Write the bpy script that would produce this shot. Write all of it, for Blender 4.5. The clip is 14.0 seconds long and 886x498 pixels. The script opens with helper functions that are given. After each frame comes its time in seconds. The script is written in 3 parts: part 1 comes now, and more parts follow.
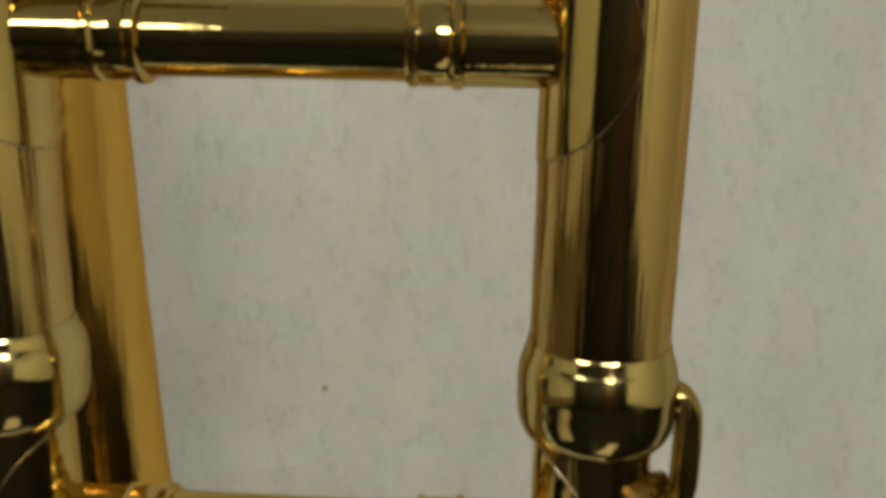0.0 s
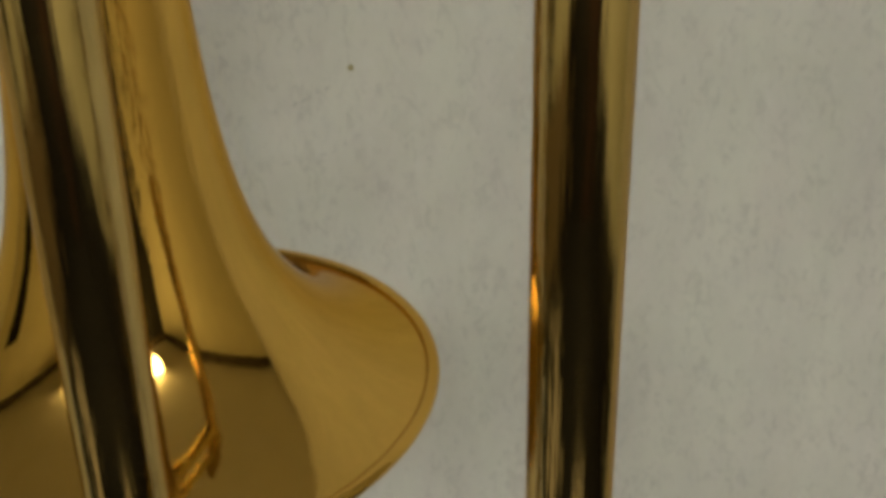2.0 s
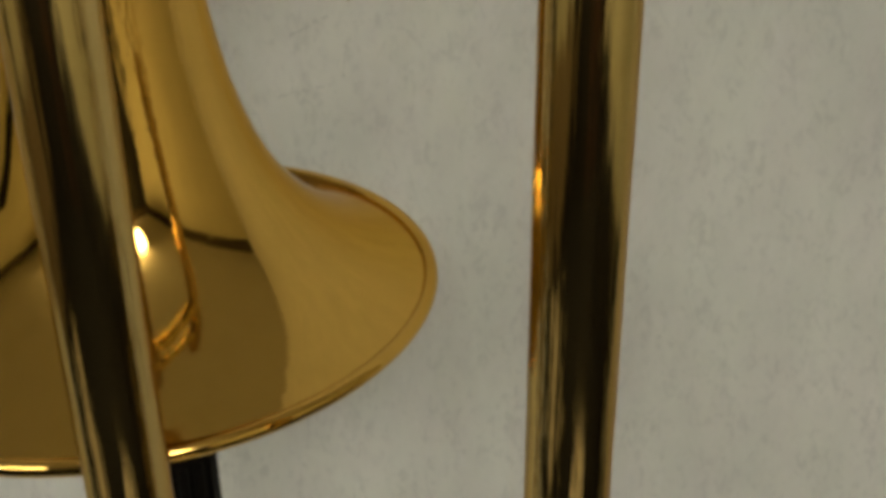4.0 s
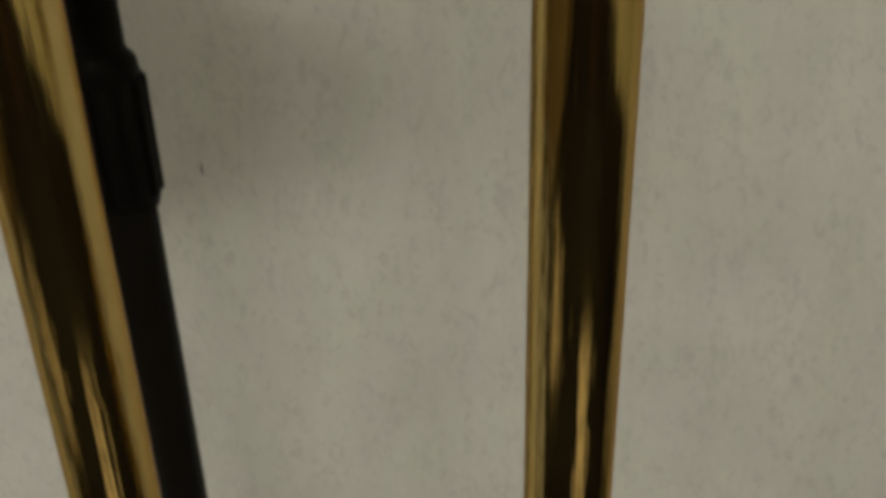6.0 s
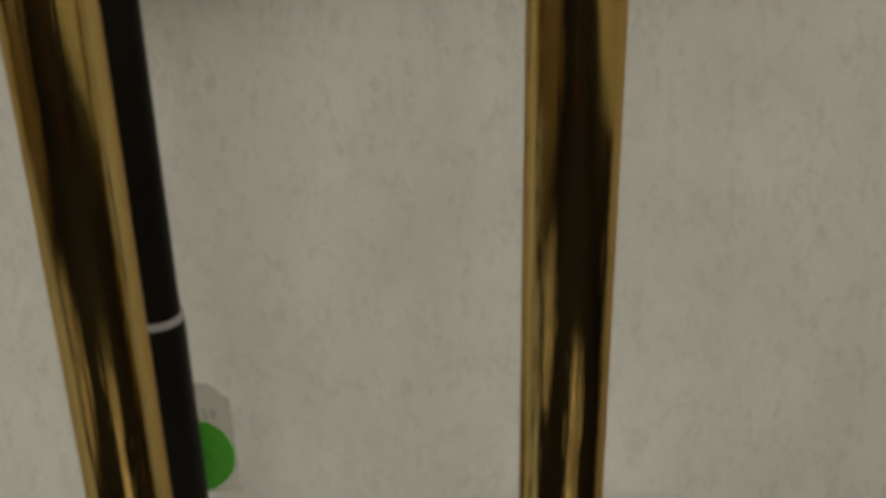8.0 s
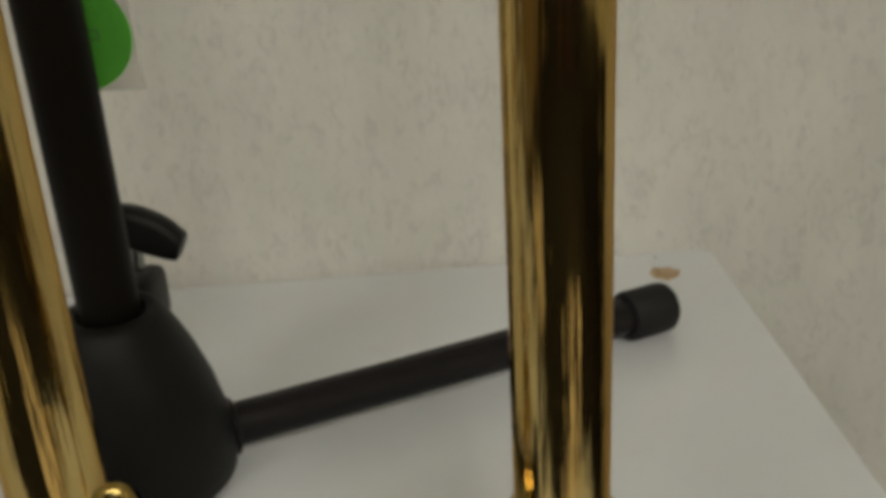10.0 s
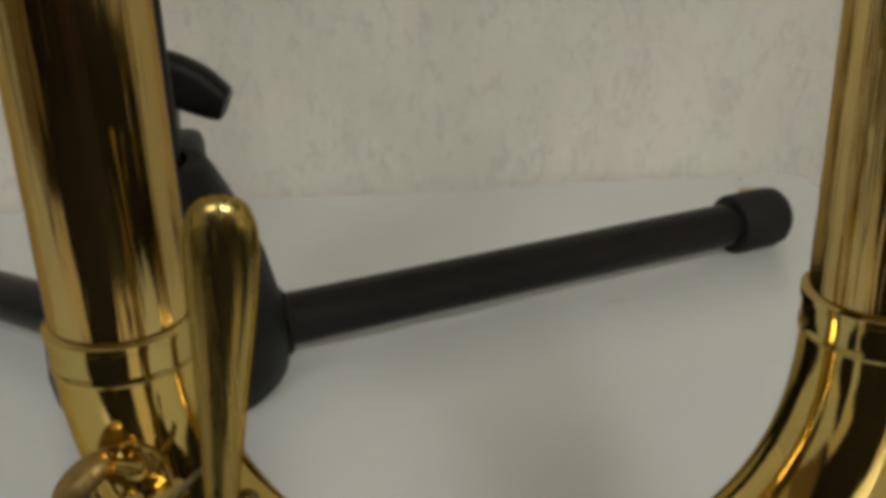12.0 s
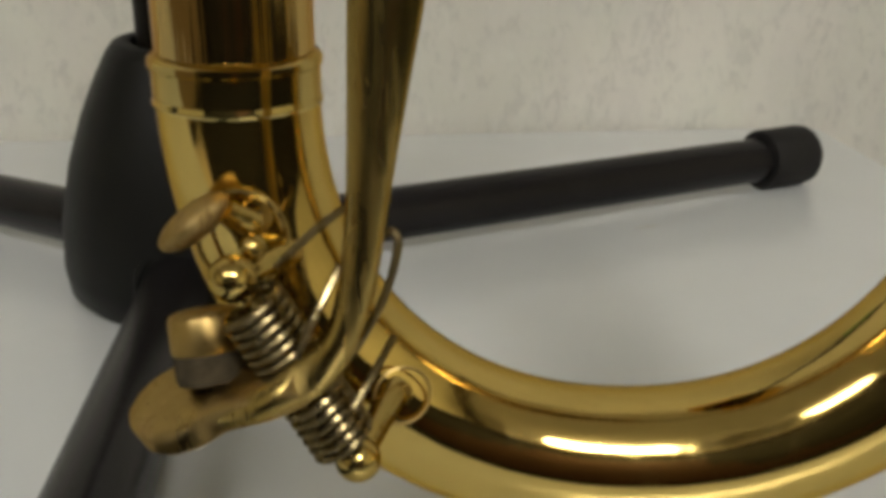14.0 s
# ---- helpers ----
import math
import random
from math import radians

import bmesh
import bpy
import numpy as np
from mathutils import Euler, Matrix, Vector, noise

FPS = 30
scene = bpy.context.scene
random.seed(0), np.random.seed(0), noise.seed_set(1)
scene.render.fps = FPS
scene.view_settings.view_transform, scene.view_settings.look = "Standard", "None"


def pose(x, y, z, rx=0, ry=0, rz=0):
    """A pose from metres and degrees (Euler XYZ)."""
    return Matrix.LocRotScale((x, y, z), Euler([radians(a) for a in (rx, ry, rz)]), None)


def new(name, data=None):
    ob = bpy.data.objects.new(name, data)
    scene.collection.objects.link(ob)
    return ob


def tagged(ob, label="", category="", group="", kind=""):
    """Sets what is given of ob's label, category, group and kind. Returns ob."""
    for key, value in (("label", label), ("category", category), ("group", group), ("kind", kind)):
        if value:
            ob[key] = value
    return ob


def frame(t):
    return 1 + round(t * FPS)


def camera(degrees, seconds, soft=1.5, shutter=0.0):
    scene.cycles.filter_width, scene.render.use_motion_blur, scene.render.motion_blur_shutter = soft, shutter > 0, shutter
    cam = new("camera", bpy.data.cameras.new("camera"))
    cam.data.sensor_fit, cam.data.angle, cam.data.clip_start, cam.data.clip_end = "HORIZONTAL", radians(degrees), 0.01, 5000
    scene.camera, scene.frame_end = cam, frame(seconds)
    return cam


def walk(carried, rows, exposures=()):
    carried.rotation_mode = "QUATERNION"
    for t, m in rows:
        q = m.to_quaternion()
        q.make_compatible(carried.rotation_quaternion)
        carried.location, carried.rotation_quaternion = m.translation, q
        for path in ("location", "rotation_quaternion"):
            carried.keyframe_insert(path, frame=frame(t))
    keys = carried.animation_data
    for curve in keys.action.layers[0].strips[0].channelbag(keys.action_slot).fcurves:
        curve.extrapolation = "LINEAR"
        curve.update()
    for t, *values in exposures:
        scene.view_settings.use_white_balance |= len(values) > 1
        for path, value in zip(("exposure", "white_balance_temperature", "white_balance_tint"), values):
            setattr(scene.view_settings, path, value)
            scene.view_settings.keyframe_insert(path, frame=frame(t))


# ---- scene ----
cam = camera(48.93, 14.0, soft=4.9)
# seconds, place, rotation (x, y, z in degrees)
PATH = [
    (0.0, 0.0214, -0.5023, 0.7300, 77.33, -0.01, -0.62),
    (0.3, 0.0218, -0.5093, 0.7148, 76.58, 1.82, -0.91),
    (0.5, 0.0216, -0.5120, 0.7030, 75.96, 1.71, -0.58),
    (0.7, 0.0239, -0.5162, 0.6886, 75.70, 1.60, -0.35),
    (1.0, 0.0244, -0.5211, 0.6757, 75.18, 1.37, 0.35),
    (1.5, 0.0248, -0.5231, 0.6373, 74.52, 0.77, 1.28),
    (2.0, 0.0252, -0.5200, 0.6113, 71.42, 1.79, 1.26),
    (4.5, 0.0238, -0.5159, 0.5684, 69.28, 1.34, 1.34),
    (5.0, 0.0199, -0.5099, 0.5326, 67.88, 2.22, 0.52),
    (5.5, 0.0220, -0.5054, 0.5069, 67.82, 2.99, -0.07),
    (6.0, 0.0212, -0.4995, 0.4712, 66.64, 2.26, -0.06),
    (6.5, 0.0219, -0.5045, 0.4352, 69.30, 1.29, 0.48),
    (7.0, 0.0201, -0.5083, 0.3922, 70.70, 1.81, 0.39),
    (9.3, 0.0181, -0.5020, 0.2485, 71.71, 1.91, -0.04),
    (9.5, 0.0152, -0.4985, 0.2266, 71.91, 2.88, -0.73),
    (9.7, 0.0201, -0.4918, 0.2015, 71.88, 3.61, -1.18),
    (10.0, 0.0186, -0.4768, 0.1732, 70.97, 4.05, -1.49),
    (10.5, 0.0216, -0.4608, 0.1486, 70.41, 4.04, -1.70),
    (11.0, 0.0118, -0.4513, 0.1242, 70.35, 2.71, -1.45),
    (11.5, -0.0025, -0.4439, 0.1174, 70.88, 2.45, -1.62),
    (12.0, -0.0139, -0.4354, 0.1197, 71.01, 2.60, -1.57),
    (12.5, -0.0238, -0.4359, 0.1041, 70.97, 1.50, -1.70),
    (13.0, -0.0350, -0.4308, 0.0967, 71.03, 1.05, -2.67),
    (13.5, -0.0355, -0.4300, 0.0886, 70.94, 0.07, -2.76),
    (14.0, -0.0333, -0.4328, 0.0911, 71.26, 0.42, -2.82),
]
EXPOSURES = [(0.0, 0.01, 6420, 9), (2.0, -0.12, 6430, 9), (4.5, -0.14, 6500, 9), (6.5, -0.32, 6500, 11), (9.5, -0.32, 6500, 12), (10.3, -0.07, 6480, 12), (11.0, -0.07, 6450, 11.5), (12.5, -0.08, 6430, 12.5), (13.4, 0.08, 6400, 12.5), (14.0, 0.15, 6400, 13)]
walk(cam, [(t, pose(x, y, z, rx, ry, rz)) for t, x, y, z, rx, ry, rz in PATH], EXPOSURES)

# ---- light ----
world = bpy.data.worlds.new("room_air")
world.use_nodes = True
world.node_tree.nodes["Background"].inputs[0].default_value = (0.9, 0.85, 0.75, 1)
world.node_tree.nodes["Background"].inputs[1].default_value = 0.0
scene.world = world
LAMP = 15.2


# ---- materials ----
def mat(name, colour, rough=0.5, metal=0.0, coat=0.0):
    m = bpy.data.materials.new(name)
    m.use_nodes = True
    b = m.node_tree.nodes["Principled BSDF"]
    b.inputs["Base Color"].default_value = (*colour, 1)
    b.inputs["Roughness"].default_value = rough
    b.inputs["Metallic"].default_value = metal
    b.inputs["Coat Weight"].default_value = coat
    return m, m.node_tree.nodes, m.node_tree.links, b


def coords(n, l, scale=(1, 1, 1), space="Object"):
    c = n.new("ShaderNodeTexCoord")
    k = n.new("ShaderNodeMapping")
    k.inputs["Scale"].default_value = scale
    l.new(c.outputs[space], k.inputs["Vector"])
    return k.outputs["Vector"]


def noise_tex(n, l, vec, scale, detail=4, rough=0.6, distortion=0.0):
    t = n.new("ShaderNodeTexNoise")
    t.inputs["Scale"].default_value = scale
    t.inputs["Detail"].default_value = detail
    t.inputs["Roughness"].default_value = rough
    t.inputs["Distortion"].default_value = distortion
    l.new(vec, t.inputs["Vector"])
    return t.outputs["Fac"]


def ramp(n, l, fac, stops):
    r = n.new("ShaderNodeValToRGB")
    while len(r.color_ramp.elements) < len(stops):
        r.color_ramp.elements.new(0.5)
    for e, (p, c) in zip(r.color_ramp.elements, stops):
        e.position = p
        e.color = (*c, 1) if len(c) == 3 else c
    l.new(fac, r.inputs["Fac"])
    return r.outputs["Color"]


def grey(v):
    return (v, v, v)


def mix(n, l, a, b, fac, mode="MIX"):
    m = n.new("ShaderNodeMix")
    m.data_type, m.blend_type = "RGBA", mode
    for sock, v in ((m.inputs[0], fac), (m.inputs[6], a), (m.inputs[7], b)):
        if isinstance(v, (int, float)):
            sock.default_value = v
        elif isinstance(v, tuple):
            sock.default_value = (*v, 1)
        else:
            l.new(v, sock)
    return m.outputs[2]


def bump(n, l, b, height, strength, distance):
    k = n.new("ShaderNodeBump")
    k.inputs["Strength"].default_value = strength
    k.inputs["Distance"].default_value = distance
    l.new(height, k.inputs["Height"])
    l.new(k.outputs["Normal"], b.inputs["Normal"])


def brass(name, colour, dark, rough, uneven=0.22, edge=(0.50, 0.42, 0.31), grain=0.09, drawn_out=False, neck=None):
    """Polished or worn metal; drawn_out: buffed round and round, which smears reflections along the tube.
    neck: heights between which a bell's mirror finish goes over into the streaky one of its neck."""
    m, n, l, b = mat(name, colour, rough, 1.0)
    if drawn_out or neck:
        way = n.new("ShaderNodeTangent")
        way.direction_type, way.axis = "RADIAL", "Z"
        l.new(way.outputs["Tangent"], b.inputs["Tangent"])
        b.inputs["Anisotropic"].default_value = 1.0
        b.inputs["Anisotropic Rotation"].default_value = 0.25
    b.inputs["Specular Tint"].default_value = (*edge, 1)
    v = coords(n, l)
    spots = noise_tex(n, l, v, 60, 5)
    l.new(mix(n, l, colour, dark, ramp(n, l, spots, [(0.5, grey(0)), (0.8, grey(0.6))])), b.inputs["Base Color"])
    smear = noise_tex(n, l, coords(n, l, (1, 1, 0.05)), 330, 4, 0.7)
    most = 1.5 if drawn_out else 3.6
    l.new(ramp(n, l, smear, [(0.35, grey(rough * 0.6)), (0.55, grey(rough * 1.1)), (0.75, grey(rough * most))]), b.inputs["Roughness"])
    if neck:
        split = n.new("ShaderNodeSeparateXYZ")
        l.new(v, split.inputs["Vector"])
        up = n.new("ShaderNodeMapRange")
        up.interpolation_type = "SMOOTHSTEP"
        up.inputs["From Min"].default_value, up.inputs["From Max"].default_value = neck
        l.new(split.outputs["Z"], up.inputs["Value"])
        streaky = ramp(n, l, smear, [(0.35, grey(0.05)), (0.75, grey(0.10))])
        plain_rough = b.inputs["Roughness"].links[0].from_socket
        l.new(mix(n, l, plain_rough, streaky, up.outputs["Result"]), b.inputs["Roughness"])
    drawn = noise_tex(n, l, coords(n, l, (1, 1, 0.022 if drawn_out else 0.05)), 620 if drawn_out else 420, 3)
    wave = noise_tex(n, l, coords(n, l, (1, 1, 0.45)), 55, 2)
    fine, slow = n.new("ShaderNodeBump"), n.new("ShaderNodeBump")
    slow.inputs["Strength"].default_value, slow.inputs["Distance"].default_value = uneven, 0.002
    fine.inputs["Strength"].default_value, fine.inputs["Distance"].default_value = grain, 0.0006
    l.new(wave, slow.inputs["Height"])
    l.new(slow.outputs["Normal"], fine.inputs["Normal"])
    l.new(drawn, fine.inputs["Height"])
    if neck:
        rise = n.new("ShaderNodeMath")
        rise.operation = "MULTIPLY_ADD"
        rise.inputs[1].default_value, rise.inputs[2].default_value = 0.42 - grain, grain
        l.new(up.outputs["Result"], rise.inputs[0])
        l.new(rise.outputs[0], fine.inputs["Strength"])
    l.new(fine.outputs["Normal"], b.inputs["Normal"])
    return m


BRASS = brass("lacquered_brass", (0.60, 0.47, 0.18), (0.48, 0.36, 0.12), 0.06, 0.16, (0.62, 0.45, 0.30))
TUBING = brass("buffed_tube_brass", (0.62, 0.46, 0.19), (0.50, 0.36, 0.13), 0.060, 0.13, (0.56, 0.38, 0.25), 0.42, True)
BOWBRASS = brass("bow_brass", (0.66, 0.485, 0.155), (0.52, 0.37, 0.11), 0.07, 0.12, (0.62, 0.46, 0.27), 0.04)
KEYBRASS = brass("key_brass", (0.52, 0.385, 0.125), (0.35, 0.25, 0.08), 0.20, 0.22, (0.36, 0.28, 0.18))
GOLD = brass("bell_brass", (0.71, 0.438, 0.103), (0.62, 0.38, 0.08), 0.03, 0.05, (0.78, 0.62, 0.40), 0.012, neck=(0.515, 0.575))
OLD = brass("old_brass", (0.40, 0.28, 0.10), (0.24, 0.16, 0.06), 0.42)
LEVER = brass("dull_lever_brass", (0.43, 0.318, 0.105), (0.29, 0.205, 0.065), 0.30, 0.10, (0.38, 0.29, 0.16))
SCREW = brass("grey_screw_steel", (0.33, 0.33, 0.31), (0.22, 0.22, 0.20), 0.3, 0.1, (0.8, 0.8, 0.8))
WORN = brass("worn_brass", (0.40, 0.285, 0.112), (0.25, 0.165, 0.06), 0.38)
NICKEL = brass("polished_collar_brass", (0.62, 0.50, 0.22), (0.50, 0.39, 0.15), 0.10, 0.16)

SOLDER = brass("grey_solder", (0.30, 0.26, 0.17), (0.20, 0.17, 0.11), 0.3)
STEEL = brass("spring_steel", (0.20, 0.158, 0.080), (0.13, 0.098, 0.048), 0.30)


def wallpaper():
    m, n, l, b = mat("mottled_wallpaper", (0.62, 0.6, 0.55), 0.85)
    v = coords(n, l, (1, 1, 0.55))
    broad = ramp(n, l, noise_tex(n, l, v, 16, 4), [(0.32, (0.585, 0.572, 0.527)), (0.66, (0.672, 0.657, 0.600))])
    cloud = noise_tex(n, l, v, 55, 3, 0.6, 0.3)
    fleck = noise_tex(n, l, v, 220, 3, 0.6, 1.2)
    both = n.new("ShaderNodeMath")
    both.operation = "MULTIPLY_ADD"
    both.inputs[1].default_value = 0.6
    l.new(cloud, both.inputs[0])
    l.new(fleck, both.inputs[2])
    c = mix(n, l, broad, (0.462, 0.454, 0.428), ramp(n, l, both.outputs[0], [(0.82, grey(0)), (1.08, grey(0.5))]))
    violet = ramp(n, l, noise_tex(n, l, v, 120, 4, 0.65), [(0.52, grey(0)), (0.76, grey(0.5))])
    c = mix(n, l, c, (0.546, 0.536, 0.512), violet)
    pale = ramp(n, l, noise_tex(n, l, v, 150, 3, 0.6, 0.4), [(0.56, grey(0)), (0.74, grey(0.4))])
    c = mix(n, l, c, (0.685, 0.675, 0.64), pale)
    tint = ramp(n, l, noise_tex(n, l, v, 22, 4, 0.65), [(0.38, (0.988, 1.0, 0.972)), (0.62, (1.0, 0.985, 0.985))])
    c = mix(n, l, c, tint, 1.0, "MULTIPLY")
    l.new(c, b.inputs["Base Color"])
    bump(n, l, b, noise_tex(n, l, v, 260, 4), 0.16, 0.0012)
    return m


WALL = wallpaper()


def laminate():
    m, n, l, b = mat("white_laminate", (0.66, 0.67, 0.66), 0.38)
    v = coords(n, l)
    c = ramp(n, l, noise_tex(n, l, v, 6, 5), [(0.3, (0.60, 0.62, 0.62)), (0.7, (0.65, 0.67, 0.67))])
    smudge = ramp(n, l, noise_tex(n, l, v, 35, 6, 0.7), [(0.6, grey(0)), (0.85, grey(0.35))])
    l.new(mix(n, l, c, (0.50, 0.50, 0.485), smudge), b.inputs["Base Color"])
    l.new(ramp(n, l, noise_tex(n, l, v, 18, 4), [(0.3, grey(0.13)), (0.7, grey(0.24))]), b.inputs["Roughness"])
    bump(n, l, b, noise_tex(n, l, v, 900, 2), 0.03, 0.0003)
    return m


LAMINATE = laminate()


def black(name, colour, rough, grain, gloss=0.2):
    m, n, l, b = mat(name, colour, rough)
    b.inputs["Specular IOR Level"].default_value = gloss
    v = coords(n, l)
    dust = ramp(n, l, noise_tex(n, l, v, 500, 3, 0.8), [(0.72, grey(0)), (0.80, grey(0.5))])
    soft = ramp(n, l, noise_tex(n, l, v, 22, 4), [(0.3, colour), (0.75, tuple(1.7 * k for k in colour))])
    l.new(mix(n, l, soft, (0.04, 0.038, 0.034), dust), b.inputs["Base Color"])
    bump(n, l, b, noise_tex(n, l, v, grain, 3), 0.12, 0.0004)
    return m


PLASTIC = black("black_moulded_plastic", (0.0062, 0.0062, 0.0054), 0.46, 1800, 0.17)
PAINT = black("black_powder_coat", (0.0084, 0.0074, 0.0077), 0.26, 1200, 0.19)
# Darker copies of PAINT and PLASTIC: the shade on pole and grip is painted.
POLE = black("shaded_tube_paint", (0.0056, 0.0044, 0.0030), 0.45, 1200, 0.08)
GRIP = black("shaded_grip_plastic", (0.0046, 0.0038, 0.0028), 0.5, 1800, 0.07)
RUBBER = black("black_rubber", (0.0095, 0.0088, 0.0086), 0.6, 2500)


def plain(name, a, b_, scale, rough, gloss=0.5):
    m, n, l, b = mat(name, a, rough)
    b.inputs["Specular IOR Level"].default_value = gloss
    l.new(ramp(n, l, noise_tex(n, l, coords(n, l), scale, 5), [(0.3, a), (0.7, b_)]), b.inputs["Base Color"])
    return m


GREEN = plain("green_paper", (0.065, 0.33, 0.022), (0.075, 0.37, 0.028), 300, 0.6)
WOOD = plain("bare_chipboard", (0.26, 0.17, 0.09), (0.48, 0.34, 0.19), 320, 0.8)
PENCIL = mat("pencil", (0.06, 0.06, 0.06), 0.7)[0]
STAIN = plain("olive_brown_stain", (0.22, 0.17, 0.045), (0.34, 0.28, 0.10), 900, 0.8)
CRACK = plain("crack_dirt", (0.44, 0.43, 0.40), (0.52, 0.51, 0.48), 900, 0.9)
SCUFF = plain("grey_scuff", (0.42, 0.41, 0.38), (0.52, 0.51, 0.48), 900, 0.7)
CORK = plain("old_cork", (0.030, 0.025, 0.016), (0.080, 0.062, 0.036), 500, 0.9, 0.1)
# Next six: unseen surfaces, coloured for what the brass reflects.
ROOM = plain("dark_room_filler", (0.0165, 0.0150, 0.0120), (0.0250, 0.0225, 0.0175), 3, 0.8, 0.15)
STREAK_PALE = plain("streak_slab", (0.50, 0.43, 0.31), (0.58, 0.50, 0.37), 8, 0.5)
RED_SLAB = plain("red_brown_wood", (0.032, 0.015, 0.007), (0.048, 0.023, 0.011), 14, 0.6, 0.2)
GOLDEN_BAND = plain("golden_band", (0.20, 0.145, 0.075), (0.27, 0.195, 0.10), 9, 0.6, 0.3)
CORNICE = plain("brown_cornice_wood", (0.075, 0.056, 0.032), (0.105, 0.078, 0.045), 9, 0.6, 0.2)
DARK_FLOOR = plain("dark_floor_filler", (0.010, 0.0095, 0.008), (0.016, 0.0145, 0.012), 40, 0.95, 0.05)
SIDE = plain("cream_paint", (0.59, 0.54, 0.36), (0.65, 0.60, 0.41), 4, 0.8)
CEIL = plain("ceiling_paint", (0.76, 0.74, 0.69), (0.80, 0.78, 0.73), 3, 0.9)
TAPE_RING = plain("pale_tape", (0.34, 0.33, 0.31), (0.42, 0.41, 0.39), 600, 0.5)


def film():
    m, n, l, b = mat("clear_tape", (0.60, 0.585, 0.50), 0.4)
    b.inputs["Alpha"].default_value = 0.42
    return m


FILM = film()


def glow(strength):
    m, n, l, b = mat("lamp_diffuser", (0.9, 0.88, 0.82), 0.5)
    b.inputs["Emission Color"].default_value = (1.0, 0.978, 0.885, 1)
    b.inputs["Emission Strength"].default_value = strength
    return m


GLOW = glow(LAMP * 2.7)
GLOW_DIM = glow(LAMP * 1.2)


# ---- mesh helpers ----
def link(name, bm, material, smooth=True):
    bmesh.ops.recalc_face_normals(bm, faces=bm.faces)
    me = bpy.data.meshes.new(name)
    bm.to_mesh(me)
    bm.free()
    me.materials.append(material)
    if smooth:
        me.shade_smooth()
        me.set_sharp_from_angle(angle=radians(38))
    return new(name, me)


def part(name, bm, material, parent, label="", smooth=True):
    ob = link(name, bm, material, smooth)
    ob.parent = parent
    return tagged(ob, label)


def rings_to_faces(bm, loops, closed=False, caps=(False, False)):
    pairs = list(zip(loops[:-1], loops[1:])) + ([(loops[-1], loops[0])] if closed else [])
    for a, b in pairs:
        k = len(a)
        for i in range(k):
            j = (i + 1) % k
            bm.faces.new((a[i], a[j], b[j], b[i]))
    if not closed:
        if caps[0]:
            bm.faces.new(loops[0][::-1])
        if caps[1]:
            bm.faces.new(loops[-1])


def revolve(profile, m=Matrix(), seg=48, closed=False, caps=(True, True)):
    """A solid of revolution about z from (radius, height) pairs."""
    bm = bmesh.new()
    loops = [[bm.verts.new(m @ Vector((r * math.cos(2 * math.pi * i / seg), r * math.sin(2 * math.pi * i / seg), z)))
              for i in range(seg)] for r, z in profile]
    rings_to_faces(bm, loops, closed, caps)
    return bm


def sweep(points, sections, up=(0, 0, 1), seg=24, caps=(True, True), square=2.0):
    """A tube along points (square above 2 flattens its sides); sections gives (half width, half thickness) at each; up gives the thickness way (one, or one a point)."""
    bm = bmesh.new()
    pts = [Vector(p) for p in points]
    ups = [Vector(w) for w in up] if isinstance(up[0], (tuple, list, Vector)) else [Vector(up)] * len(pts)
    loops = []
    for i, p in enumerate(pts):
        t = (pts[min(i + 1, len(pts) - 1)] - pts[max(i - 1, 0)]).normalized()
        n = (ups[i] - t * ups[i].dot(t)).normalized()
        w = t.cross(n)
        a, b = sections[i] if isinstance(sections, list) else sections
        q = 2.0 / square
        turn = [(math.cos(2 * math.pi * k / seg), math.sin(2 * math.pi * k / seg)) for k in range(seg)]
        loops.append([bm.verts.new(p + w * a * math.copysign(abs(c) ** q, c) + n * b * math.copysign(abs(e) ** q, e)) for c, e in turn])
    rings_to_faces(bm, loops, False, caps)
    return bm


def smooth_line(points, steps=6):
    """Catmull-Rom through points (of any length of tuple)."""
    p = [np.array(q, float) for q in points]
    p = [2 * p[0] - p[1]] + p + [2 * p[-1] - p[-2]]
    out = []
    for a, b, c, d in zip(p[:-3], p[1:-2], p[2:-1], p[3:]):
        for k in range(steps):
            t = k / steps
            out.append(tuple(0.5 * (2 * b + (c - a) * t + (2 * a - 5 * b + 4 * c - d) * t * t + (3 * b - a - 3 * c + d) * t ** 3)))
    out.append(tuple(p[-2]))
    return out


def box(x0, x1, y0, y1, z0, z1, bevel=0.0):
    bm = bmesh.new()
    bmesh.ops.create_cube(bm, size=1)
    for v in bm.verts:
        v.co = Vector(((x0, x1)[v.co.x > 0], (y0, y1)[v.co.y > 0], (z0, z1)[v.co.z > 0]))
    if bevel:
        bmesh.ops.bevel(bm, geom=list(bm.edges), offset=bevel, segments=3, affect="EDGES", profile=0.5)
    return bm


def torus(m, big, small, seg=48, sub=12, sx=1.0):
    bm = bmesh.new()
    loops = []
    for i in range(seg):
        a = 2 * math.pi * i / seg
        loops.append([bm.verts.new(m @ Vector(((big + small * math.cos(b)) * math.cos(a) * sx, (big + small * math.cos(b)) * math.sin(a), small * math.sin(b))))
                      for b in (2 * math.pi * k / sub for k in range(sub))])
    rings_to_faces(bm, loops, True)
    return bm


def ball(p, r, scale=(1, 1, 1), m=Matrix()):
    bm = bmesh.new()
    bmesh.ops.create_uvsphere(bm, u_segments=28, v_segments=18, radius=r)
    for v in bm.verts:
        v.co = Vector(p) + m.to_3x3() @ Vector((v.co.x * scale[0], v.co.y * scale[1], v.co.z * scale[2]))
    return bm


